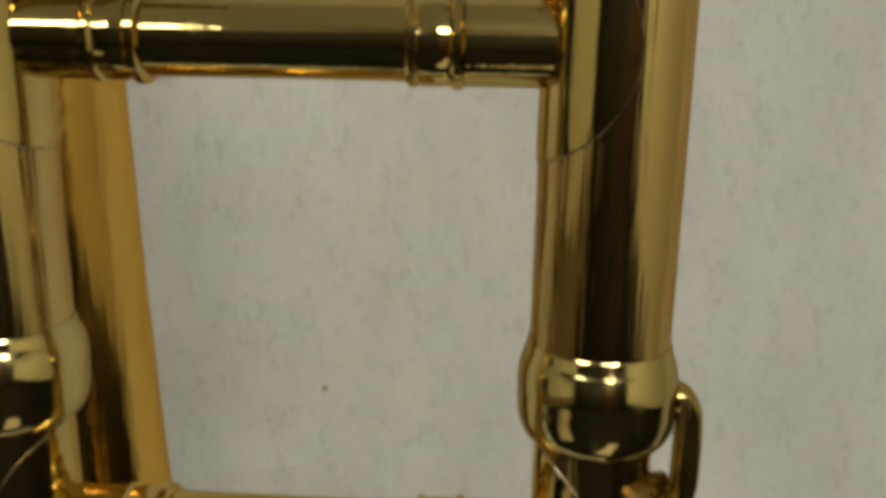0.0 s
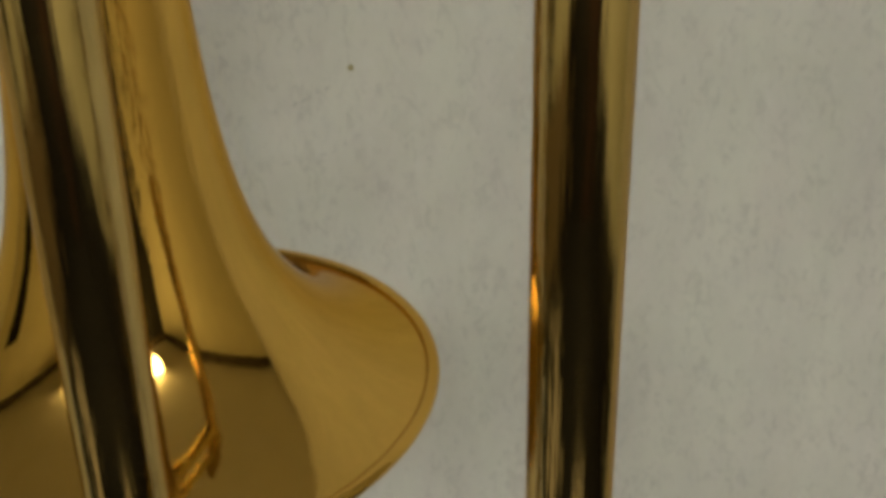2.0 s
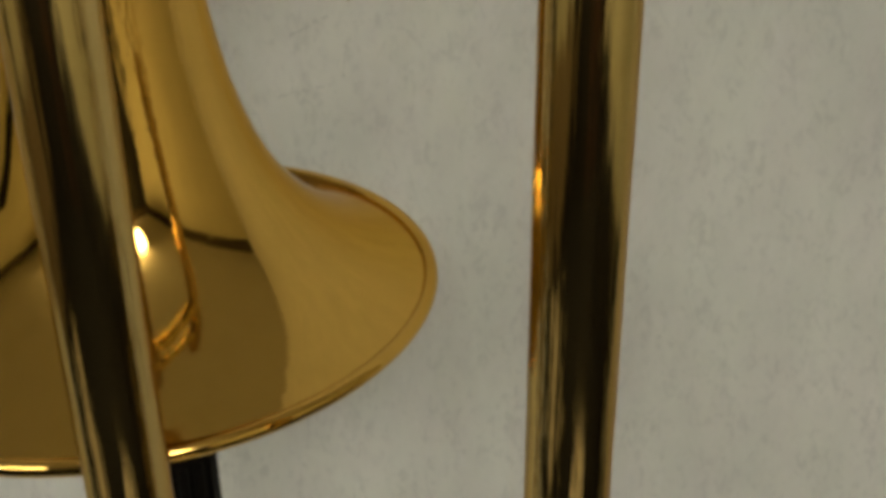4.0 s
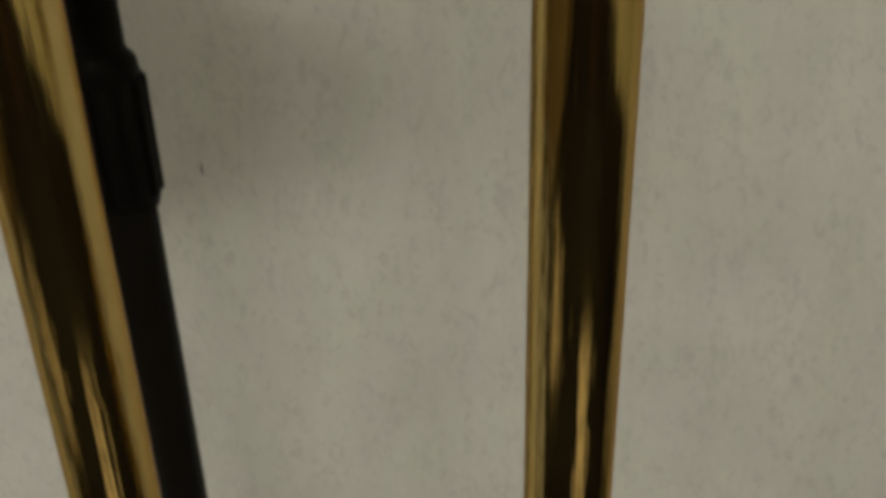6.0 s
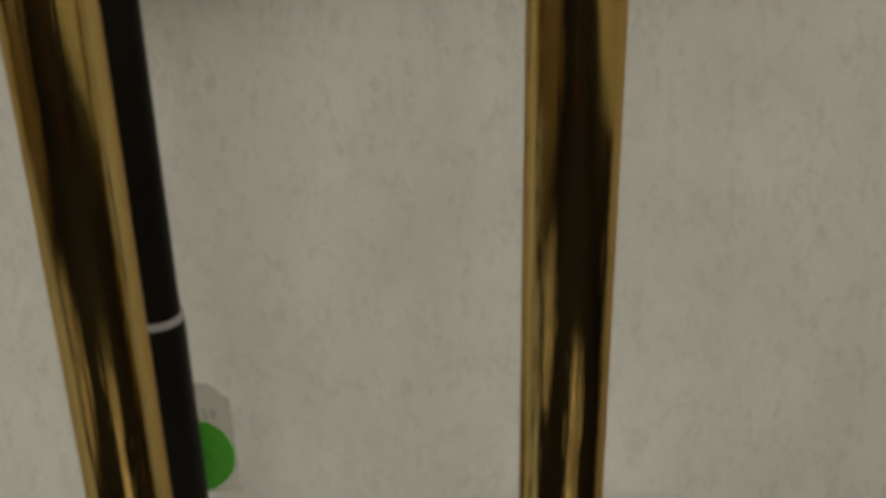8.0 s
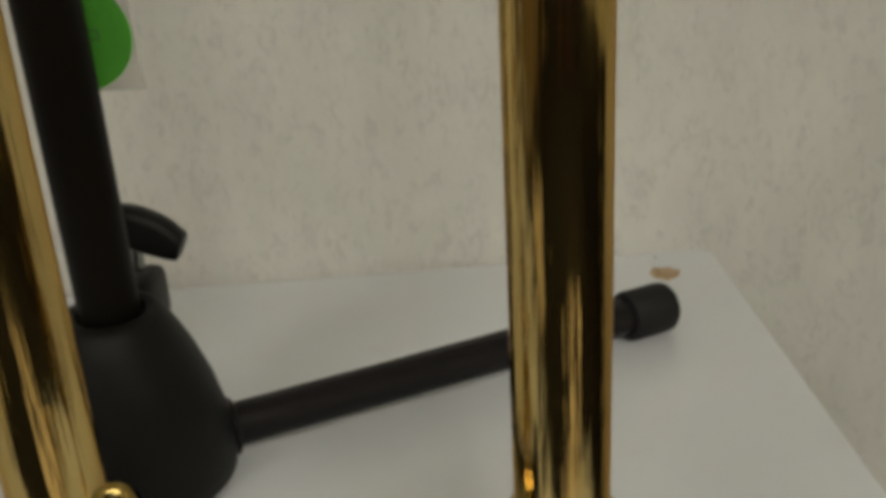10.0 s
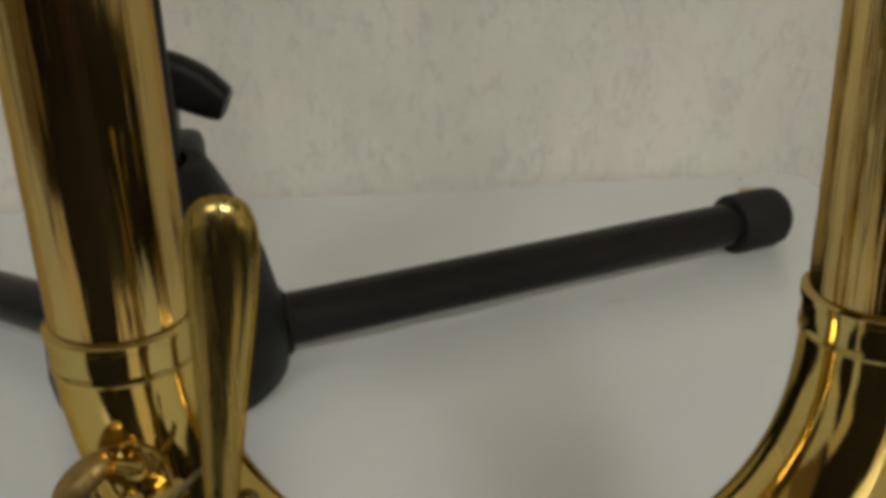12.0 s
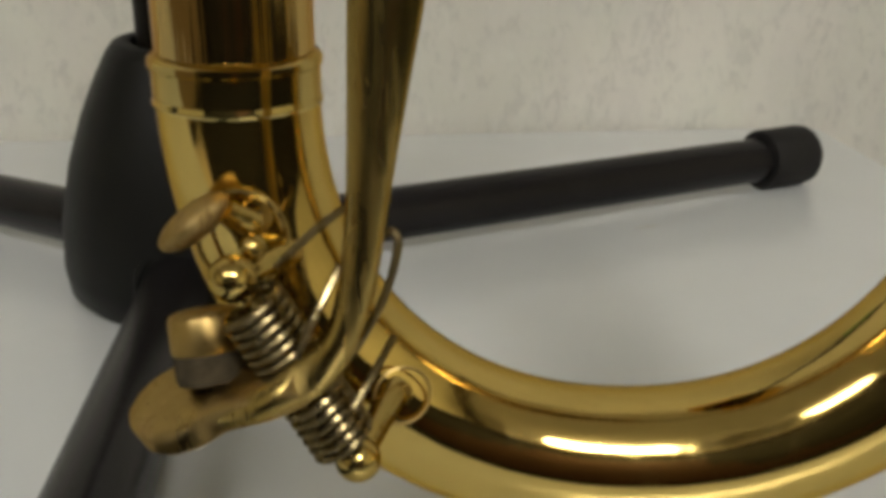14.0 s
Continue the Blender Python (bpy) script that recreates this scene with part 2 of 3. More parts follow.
def along(p, q):
    """A matrix at p whose z points to q."""
    d = Vector(q) - Vector(p)
    return Matrix.Translation(p) @ d.to_track_quat("Z", "Y").to_matrix().to_4x4()


# ---- room ----
X0, X1, Y0, Z0, Z1 = -2.6, 1.9, -3.4, -0.75, 1.84
wall = tagged(link("wall_north", box(X0 - 0.1, X1 + 0.1, 0.0, 0.1, Z0, Z1), WALL, False), "pale mottled grey wallpaper on a plain wall", "wall", kind="structure")
# South wall and floor kept dark, standing in for the black the tubes reflect.
tagged(link("wall_south", box(X0 - 0.1, X1 + 0.1, Y0 - 0.1, Y0, Z0, Z1), ROOM, False), "unseen plain wall kept dark for the black reflection in the tubes", "wall", kind="structure")
tagged(link("wall_west", box(X0 - 0.1, X0, Y0, 0.0, Z0, Z1), SIDE, False), "cream painted side wall", "wall", kind="structure")
tagged(link("wall_east", box(X1, X1 + 0.1, Y0, 0.0, Z0, Z1), SIDE, False), "cream painted side wall", "wall", kind="structure")
tagged(link("floor", box(X0 - 0.1, X1 + 0.1, Y0 - 0.1, 0.1, Z0 - 0.1, Z0), DARK_FLOOR, False), "unseen floor kept dark for the black reflection in the tubes", "floor", kind="structure")
# Unseen bands and strip, added to shape the side reflections of the tubes.
tagged(link("reflection_band_west", box(X0, X0 + 0.02, Y0, -0.004, Z0, -0.05, 0.004), GOLDEN_BAND, False), "unseen golden brown band along the wall, added for tube reflections", "wainscot", kind="structure")
tagged(link("reflection_band_east", box(X1 - 0.02, X1, Y0, -0.004, Z0, -0.23, 0.004), ROOM, False), "unseen dark band along the wall, added for tube reflections", "wainscot", kind="structure")
tagged(link("dark_strip_west", box(X0, X0 + 0.03, -0.80, -0.40, -0.048, 0.90, 0.004), ROOM, False), "unseen tall dark strip added for a dark line in the tubes", "panelling", kind="structure")
# Unseen cornices, added for the dark arc that the bell reflects.
for n_, b_ in (("cornice_east", box(X1 - 0.07, X1, Y0, -0.004, Z1 - 0.16, Z1, 0.01)), ("cornice_west", box(X0, X0 + 0.07, Y0, -0.004, Z1 - 0.16, Z1, 0.01)), ("cornice_south", box(X0 + 0.071, X1 - 0.071, Y0, Y0 + 0.07, Z1 - 0.16, Z1, 0.01))):
    tagged(link(n_, b_, CORNICE, False), "unseen dark cornice under the ceiling, added for the arc in the bell", "cornice", kind="structure")
tagged(link("ceiling", box(X0 - 0.1, X1 + 0.1, Y0 - 0.1, 0.1, Z1, Z1 + 0.1), CEIL, False), "off-white painted ceiling", "ceiling", kind="structure")


def blot(x, z, rx, rz, seed, thick=0.0005):
    """A small uneven raised patch on the wall."""
    rnd = random.Random(seed)
    bm = bmesh.new()
    k = 14
    rim = [bm.verts.new((x + rx * (0.75 + 0.4 * rnd.random()) * math.cos(2 * math.pi * i / k), -0.0001, z + rz * (0.75 + 0.4 * rnd.random()) * math.sin(2 * math.pi * i / k))) for i in range(k)]
    top = [bm.verts.new((x + 0.6 * (v.co.x - x), -thick, z + 0.6 * (v.co.z - z))) for v in rim]
    rings_to_faces(bm, [rim, top], False, (False, True))
    return bm


def scratch(points, half, thick=0.0003):
    return sweep([(x, -0.0001, z) for x, z in points], [(half * (0.5 + 0.5 * math.sin(math.pi * (i + 0.5) / len(points))), thick) for i in range(len(points))], (0, 1, 0), 8)


part("stain", blot(-0.0375, 0.5393, 0.0017, 0.0019, 3), STAIN, wall, "small brown stain")
def crack(x0, z0, x1, z1, half, seed):
    """A broken hairline crack: short uneven pieces along a line."""
    rnd = random.Random(seed)
    bits = bmesh.new()
    k = 5
    for i in range(k):
        a, c = i / k + 0.03 * rnd.random(), (i + 0.7 + 0.3 * rnd.random()) / k
        pts = [(x0 + (x1 - x0) * f + 0.0006 * (rnd.random() - 0.5), z0 + (z1 - z0) * f + 0.0014 * (rnd.random() - 0.5)) for f in (a, (2 * a + c) / 3, (a + 2 * c) / 3, c)]
        piece = scratch(smooth_line(pts, 3), half * (0.4 + 0.9 * rnd.random()))
        me = bpy.data.meshes.new("piece")
        piece.to_mesh(me)
        piece.free()
        bits.from_mesh(me)
        bpy.data.meshes.remove(me)
    return bits


part("crack", crack(-0.0705, 0.5196, -0.0490, 0.5295, 0.0006, 1), CRACK, wall, "hairline crack")
part("crack", crack(-0.080, 0.4875, -0.0459, 0.4944, 0.0003, 2), CRACK, wall, "faint hairline crack")
part("crack", crack(-0.043, 0.497, -0.0405, 0.516, 0.0003, 3), CRACK, wall, "faint hairline crack")
part("mark", scratch([(-0.115, 0.3050), (-0.1148, 0.3077), (-0.1152, 0.3105)], 0.0005), PENCIL, wall, "short dark mark")


def ceiling_light(x, y, half, deep, glowing):
    """A long lamp on the ceiling whose opal cover wraps round its underside."""
    lamp = new("ceiling_light")
    lamp.matrix_basis = pose(x, y, Z1)
    tagged(lamp, "long ceiling light with a glowing white wraparound diffuser", "ceiling light", "ceiling lights")
    cover = bmesh.new()
    round_ = [(deep * math.cos(a), -0.036 + 0.15 * math.sin(a)) for a in (math.pi + math.pi * i / 20 for i in range(21))]
    rings_to_faces(cover, [[cover.verts.new((x0, u, w)) for u, w in round_] for x0 in (-half, half)], False, (True, True))
    part("diffuser", cover, glowing, lamp, "glowing white diffuser")
    part("housing", box(-half, half, 0.02 - deep, deep - 0.02, -0.0355, 0.0, 0.004), CEIL, lamp, "white metal housing", False)
    for x0 in (-half - 0.02, half + 0.001):
        part("end_cap", box(x0, x0 + 0.019, -deep - 0.01, deep + 0.01, -0.190, -0.002, 0.003), CEIL, lamp, smooth=False)
    return lamp


ceiling_light(-1.22, -2.42, 0.42, 0.22, GLOW_DIM)
ceiling_light(0.54, -2.50, 0.38, 0.24, GLOW)


def rug(deg, away, half, long_, turn_):
    """An unseen pale slab on the dark floor, a way off from the table, added to streak the tubes with gold."""
    ob = link("rug", box(-half, half, -long_, long_, 0.0, 0.008, 0.002), STREAK_PALE, False)
    ob.matrix_basis = pose(away * math.sin(radians(deg)), -0.33 - away * math.cos(radians(deg)), Z0, 0, 0, deg + turn_)
    return tagged(ob, "unseen pale slab added for gold streaks in the slide tubes", "rug", "rugs")


# Slabs placed by the directions in which the tubes reflect gold streaks.
rug(19, 1.15, 0.22, 0.52, 12)
rug(-54, 2.05, 0.30, 0.48, -15)

# Unseen slab, added to give the tubes their reddish reflection.
door = tagged(link("red_slab_1", box(0.12, 1.02, Y0, Y0 + 0.04, Z0, 1.30, 0.004), RED_SLAB, False), "unseen red-brown slab added for the reddish streak in the tubes", "door", kind="structure")
for z0, z1 in ((-0.60, 0.15), (0.30, 1.15)):
    for x0 in (0.22, 0.62):
        part("red_inset", box(x0, x0 + 0.30, Y0 + 0.041, Y0 + 0.052, z0, z1, 0.004), RED_SLAB, door, smooth=False)


# ---- table ----
def table():
    t = new("table")
    t.matrix_basis = pose(-0.6, -0.35, Z0)
    tagged(t, "white laminate table pushed against the wall", "table")
    inv = Matrix.Translation((0.6, 0.35, -Z0))
    bm = bmesh.new()
    outline = [(-1.25, -0.0045)] + [(0.1560 - 0.006 + 0.006 * math.cos(a), -0.0105 + 0.006 * math.sin(a)) for a in [math.pi / 2 * (1 - i / 8) for i in range(9)]] + [(0.137, -0.436), (-1.25, -0.436)]
    lo = [bm.verts.new(inv @ Vector((x, y, -0.025))) for x, y in outline]
    hi = [bm.verts.new(inv @ Vector((x, y, 0.0))) for x, y in outline]
    rings_to_faces(bm, [lo, hi], False, (True, True))
    bmesh.ops.bevel(bm, geom=[e for e in bm.edges if abs(e.verts[0].co.z - e.verts[1].co.z) < 1e-6], offset=0.0012, segments=2, affect="EDGES", profile=0.5)
    part("table_top", bm, LAMINATE, t, smooth=False)
    for x in (0.02, -1.2):
        b = box(x, x + 0.02, -0.42, -0.04, Z0, -0.0255, 0.001)
        b.transform(inv)
        part("side_panel", b, LAMINATE, t, smooth=False)
    rnd = random.Random(8)
    b = bmesh.new()
    k = 18
    cx, cy = 0.1265, -0.0350
    rim = []
    for i in range(k):
        a = 2 * math.pi * i / k
        r = 0.8 + 0.4 * rnd.random()
        rim.append(b.verts.new(inv @ Vector((cx + 0.0075 * r * math.cos(a), cy + 0.0094 * r * math.sin(a), 0.0001))))
    mid = [b.verts.new((v.co.x * 0.7 + (cx + 0.6) * 0.3, v.co.y * 0.7 + (cy + 0.35) * 0.3, v.co.z + 0.0004)) for v in rim]
    rings_to_faces(b, [rim, mid], False, (False, True))
    part("chipped_spot", b, WOOD, t, "bare wood where the laminate is chipped")
    smear = sweep([inv @ Vector((x, y, 0.0001)) for x, y in ((0.0395, -0.1490), (0.0425, -0.1478), (0.0455, -0.1470), (0.0480, -0.1468))], [(0.0004, 0.0001), (0.0010, 0.0002), (0.0008, 0.0002), (0.0003, 0.0001)], (0, 0, 1), 10)
    part("scuff", smear, SCUFF, t, "small grey scuff")
    return t


table()


# ---- trombone ----
FRAME = Matrix(((0.99805611, 0.06040427, 0.01480000, -0.0081500), (-0.05941877, 0.99653849, -0.05814169, -0.33033315),
                (-0.01879919, 0.05711717, 0.99819047, 0.00152278), (0, 0, 0, 1)))
HALF = 0.0425      # half the distance between the slide's legs
TUBE = 0.0080
SLEEVE = 0.0083     # radius of the upper ends of the slide
BOW = 0.0725       # height at which the bow begins


def saddle(s, r, v, h):
    """A thin oval plate bent round a leg of radius r, on the side that faces the other leg."""
    bm = bmesh.new()
    span, steps = radians(100), 72
    back = math.pi if s > 0 else 0.0
    rim = [(span * math.cos(2 * math.pi * i / steps), h * math.sin(2 * math.pi * i / steps)) for i in range(steps)]
    loops = []
    for f, lift in [(1.0, -0.0004), (1.0, 0.00020)] + [(1 - k / 14, 0.00022) for k in range(1, 14)] + [(0.01, 0.00022)]:
        loops.append([bm.verts.new((s * HALF + (r + lift) * math.cos(back + f * a), (r + lift) * math.sin(back + f * a), v + f * z)) for a, z in rim])
    rings_to_faces(bm, loops, False, (False, True))
    return bm


def saddle_line(s, r, v, h):
    back = math.pi if s > 0 else 0.0
    pts = []
    for i in range(97):
        a, z = radians(100) * math.cos(2 * math.pi * i / 96), h * math.sin(2 * math.pi * i / 96)
        pts.append((s * HALF + (r + 0.0001) * math.cos(back + a), (r + 0.0001) * math.sin(back + a), v + z))
    return sweep(pts, (0.00014, 0.00014), (0.2, 0.1, 1), 8, (False, False))


def slide_tube(parent, s):
    leg = part("slide_tube", revolve([(TUBE, 0.0735), (TUBE, 0.6100)], Matrix.Translation((s * HALF, 0, 0))), TUBING, parent)
    at = Matrix.Translation((s * HALF, 0, 0))
    part("ferrule", revolve([(0.0080, 0.0714), (0.00862, 0.0714), (0.00868, 0.0716), (0.00868, 0.0719), (0.00853, 0.0721), (0.00853, 0.0724), (0.00853, 0.0749), (0.00853, 0.0752), (0.0088, 0.0754), (0.0088, 0.0761), (0.0081, 0.0766)], at @ Matrix.Translation((0, 0, 0.0018 if s > 0 else 0.0))), BRASS, leg, "brass ferrule with a raised edge")
    part("upper_sleeve", revolve([(TUBE - 0.0002, 0.6086), (SLEEVE - 0.0001, 0.6086), (SLEEVE, 0.6088), (SLEEVE, 0.6092), (SLEEVE, 0.676)], at), TUBING, leg, "slightly wider upper sleeve of the slide")
    part("saddle_plate", saddle(s, SLEEVE, 0.6555, 0.0182), BRASS, leg, "oval saddle plate under the brace")
    part("solder_line", saddle_line(s, SLEEVE, 0.6555, 0.0182), SOLDER, leg, "thin grey solder line")
    return leg


def cork_barrel(parent, s):
    at = Matrix.Translation((s * HALF, 0, 0))
    b = part("cork_barrel", revolve([(0.0097, 0.6885), (0.0097, 0.83)], at), TUBING, parent)
    part("saddle_plate", saddle(s, 0.0097, 0.7288, 0.0150), BRASS, b, "oval saddle plate under the brace")
    part("solder_line", saddle_line(s, 0.0097, 0.7288, 0.0150), SOLDER, b, "thin grey solder line")
    part("collar", revolve([(0.0082, 0.6742), (0.0094, 0.6744), (0.0103, 0.6752), (0.0109, 0.6766), (0.0111, 0.6782), (0.0112, 0.6800), (0.0112, 0.6815), (0.01128, 0.6822), (0.01124, 0.6834),
                            (0.0111, 0.6846), (0.0108, 0.6858), (0.0104, 0.6868), (0.0101, 0.6874), (0.0101, 0.6882), (0.0098, 0.6888)], at), NICKEL, b, "polished bulging collar")
    return b


def brace(parent, v, rod, x0, x1, x2, x3, name):
    """A cross brace between the legs; x0 to x3 are its four ring places."""
    m = Matrix.Translation((0, 0, v)) @ pose(0, 0, 0, 0, 90, 0)
    e = rod * 1.09
    b = part(name, revolve([(rod, x1), (rod * 0.985, (x1 + x2) / 2), (rod, x2)], m), BRASS, parent)
    for a, c in ((-HALF + 0.003, x0), (x3, HALF - 0.003)):
        part("socket", revolve([(e, a), (e, c)], m), BRASS, b)
    for a, c in ((x0, x1), (x2, x3)):
        h = (c - a) / 2
        part("knurl", revolve([(e * 1.0, a - 0.0004), (e * 1.06, a), (e * 1.06, a + 0.0007), (e * 0.985, a + 0.0011), (e * 1.02, a + h * 0.8), (e * 1.02, a + h * 1.2), (e * 0.985, c - 0.0018),
                               (e * 1.10, c - 0.0012), (e * 1.10, c - 0.0002), (e * 1.0, c + 0.0002)], m), BRASS, b, "turned ring")
    return b


def water_key(parent):
    mm = lambda *p: tuple(0.001 * k for k in p)
    key = part("water_key", sweep(*lever_shape(0, 10, TAIL)), LEVER, parent, "brass water key lever with a rounded spoon end")
    part("lever_plate", sweep(*lever_shape(9, 18)[:3], 40, (True, True), 8.0), WORN, key, "flat worn oval plate that holds the cork")
    b1, b2 = Vector(mm(-40.5, -16.8, 58.7)), Vector(mm(-29.4, -16.8, 39.3))
    axis = along(b1, b2)
    part("hinge_pin", revolve([(0.0011, 0.0), (0.0011, 0.0231)], axis, 20), KEYBRASS, key)
    for p, q in ((b1, mm(-37.2, -6.5, 57.5)), (b2, mm(-26.2, -6.5, 41.4))):
        part("hinge_post", ball(p, 0.0023), KEYBRASS, key, "round-headed hinge post")
        part("stem", sweep([p, (Vector(p) + Vector(q)) / 2, q], [(0.0013, 0.0013), (0.0014, 0.0014), (0.0019, 0.0019)], (0, 0, 1), 16), KEYBRASS, key)
    for s0, s1, turns in ((0.0028, 0.0112, 8), (0.0136, 0.0200, 6)):
        n = turns * 18
        pts = [axis @ Vector((0.0030 * math.cos(2 * math.pi * turns * i / n), 0.0030 * math.sin(2 * math.pi * turns * i / n), s0 + (s1 - s0) * i / n)) for i in range(n + 1)]
        part("spring", sweep(pts, (0.00048, 0.00048), tuple(axis.to_3x3() @ Vector((0, 0, 1))), 8), STEEL, key, "coiled steel spring")
    for pts in ([mm(-37.0, -14, 58.6), mm(-34, -11, 61), mm(-30.5, -8.5, 63.2)], [mm(-34.4, -20, 52.3), mm(-32.8, -20, 56), mm(-30.6, -17, 60.2)],
                [mm(-27.2, -15, 62.2), mm(-26.2, -15, 62.9), mm(-25.4, -15.4, 62.4), mm(-25.5, -16, 60.8), mm(-26.2, -16.6, 58.2), mm(-27.4, -17.2, 55.4), mm(-29.2, -18, 52.4), mm(-31.0, -18.4, 50.2)], [mm(-29.5, -19, 46.5), mm(-28, -17, 48.5), mm(-26, -13, 51)]):
        part("spring_wire", sweep(smooth_line(pts, 6), (0.00042, 0.00042), (0.3, 0.2, 1), 8), STEEL, key, "bare spring wire")
    c0, c1 = Vector(mm(-43.9, -13.8, 46.2)), Vector(mm(-45.1, -11.0, 54.2))
    cup = along(c0, c1)
    part("cork", revolve([(0.0034, 0.0), (0.0036, 0.0006), (0.0036, 0.0028), (0.0034, 0.0032)], cup, 40), CORK, key, "dark worn cork pad")
    part("nipple", revolve([(0.0034, 0.0029), (0.0036, 0.0031), (0.0037, 0.0035), (0.0037, 0.0064), (0.0035, 0.0069), (0.0030, 0.0072), (0.0020, 0.0074)], cup, 40), OLD, key, "short brass water nipple")
    leaf = Matrix.Rotation(radians(-38), 3, "Y").to_4x4()
    part("nipple_flange", ball(mm(-45.1, -11.5, 62.2), 0.001, (4.3, 3.1, 1.7), leaf), WORN, key, "flat oval brass tab")
    part("base_ring", torus(Matrix.Translation(mm(-41.3, -8.5, 59.4)) @ pose(0, 0, 0, 90, 0, 0), 0.0050, 0.0004, 40, 8, 0.9), KEYBRASS, key)
    part("post_base", torus(Matrix.Translation(mm(-25.4, -8.3, 41.6)) @ pose(0, 0, 0, 78, 0, 20), 0.0031, 0.0002, 40, 8), OLD, key)
    part("neck", sweep([mm(-40.2, -7, 61.4), mm(-40.6, -10, 61.6), mm(-42.2, -11.5, 63.6)], [(0.0022, 0.0022), (0.0016, 0.0016), (0.0013, 0.0013)], (0, 0, 1), 16), KEYBRASS, key)
    part("boss", ball(mm(-39.2, -13.6, 60.5), 0.0014), KEYBRASS, key)
    return key


TAIL = [(-36.0, -20.3, 48.7, 1.7, 1.4, 0.3, -0.5, 0.8), (-39.2, -20.0, 46.9, 1.5, 1.3, 0.25, -0.4, 0.9), (-43.0, -18.6, 44.9, 1.2, 1.2, 0.25, -0.33, 0.9), (-46.8, -17.1, 42.9, 0.7, 0.9, 0.25, -0.33, 0.9)]


def lever_shape(first, last, tail=()):
    """Points, half widths and thickness ways of the water key's lever, from the spoon end down to its plate."""
    rows = [(-25.5, -15.4, 95.6, 0.6, 0.5, 0, -1, 0), (-25.5, -15.5, 95.2, 1.9, 1.3, 0, -1, 0), (-25.5, -15.6, 94.0, 3.0, 1.8, 0, -1, 0), (-25.6, -15.8, 91.5, 3.6, 2.0, 0, -1, 0), (-26.0, -16.2, 86.0, 3.4, 1.9, 0, -1, 0),
            (-27.0, -16.8, 76.0, 2.6, 1.7, 0, -1, 0), (-28.0, -17.6, 66.0, 1.9, 1.6, 0, -1, 0.1), (-28.9, -18.6, 59.0, 1.7, 1.5, 0.1, -1, 0.3), (-30.6, -19.6, 53.6, 1.7, 1.4, 0.3, -0.8, 0.5), (-33.7, -19.5, 50.3, 2.4, 1.4, 0.3, -0.6, 0.8),
            (-37.4, -17.4, 48.0, 4.2, 1.5, 0.25, -0.4, 0.9), (-41.3, -15.0, 45.9, 5.6, 1.6, 0.25, -0.33, 0.9), (-45.4, -13.2, 43.8, 6.2, 1.7, 0.25, -0.33, 0.9), (-48.9, -11.9, 42.2, 5.4, 1.7, 0.25, -0.33, 0.9), (-50.8, -11.2, 41.4, 4.0, 1.7, 0.25, -0.33, 0.9),
            (-51.9, -10.8, 40.9, 2.4, 1.65, 0.25, -0.33, 0.9), (-52.3, -10.65, 40.7, 1.0, 1.6, 0.25, -0.33, 0.9), (-52.4, -10.6, 40.67, 0.3, 1.5, 0.25, -0.33, 0.9)]
    line = smooth_line(rows[first:last] + list(tail), 5)
    return ([(0.001 * r[0], 0.001 * r[1], 0.001 * r[2]) for r in line], [(0.001 * max(r[3], 0.3), 0.001 * max(r[4], 0.3)) for r in line], [r[5:8] for r in line], 20)


BELL = ((-0.0737, -0.2505, 0.4825), (0.0254, -0.1339, 1.0), 0.0857)


def bell_radius(s):
    return 0.0180 + (BELL[2] - 0.0180) * (0.0463 / (max(s, 0) + 0.0463)) ** 1.9368


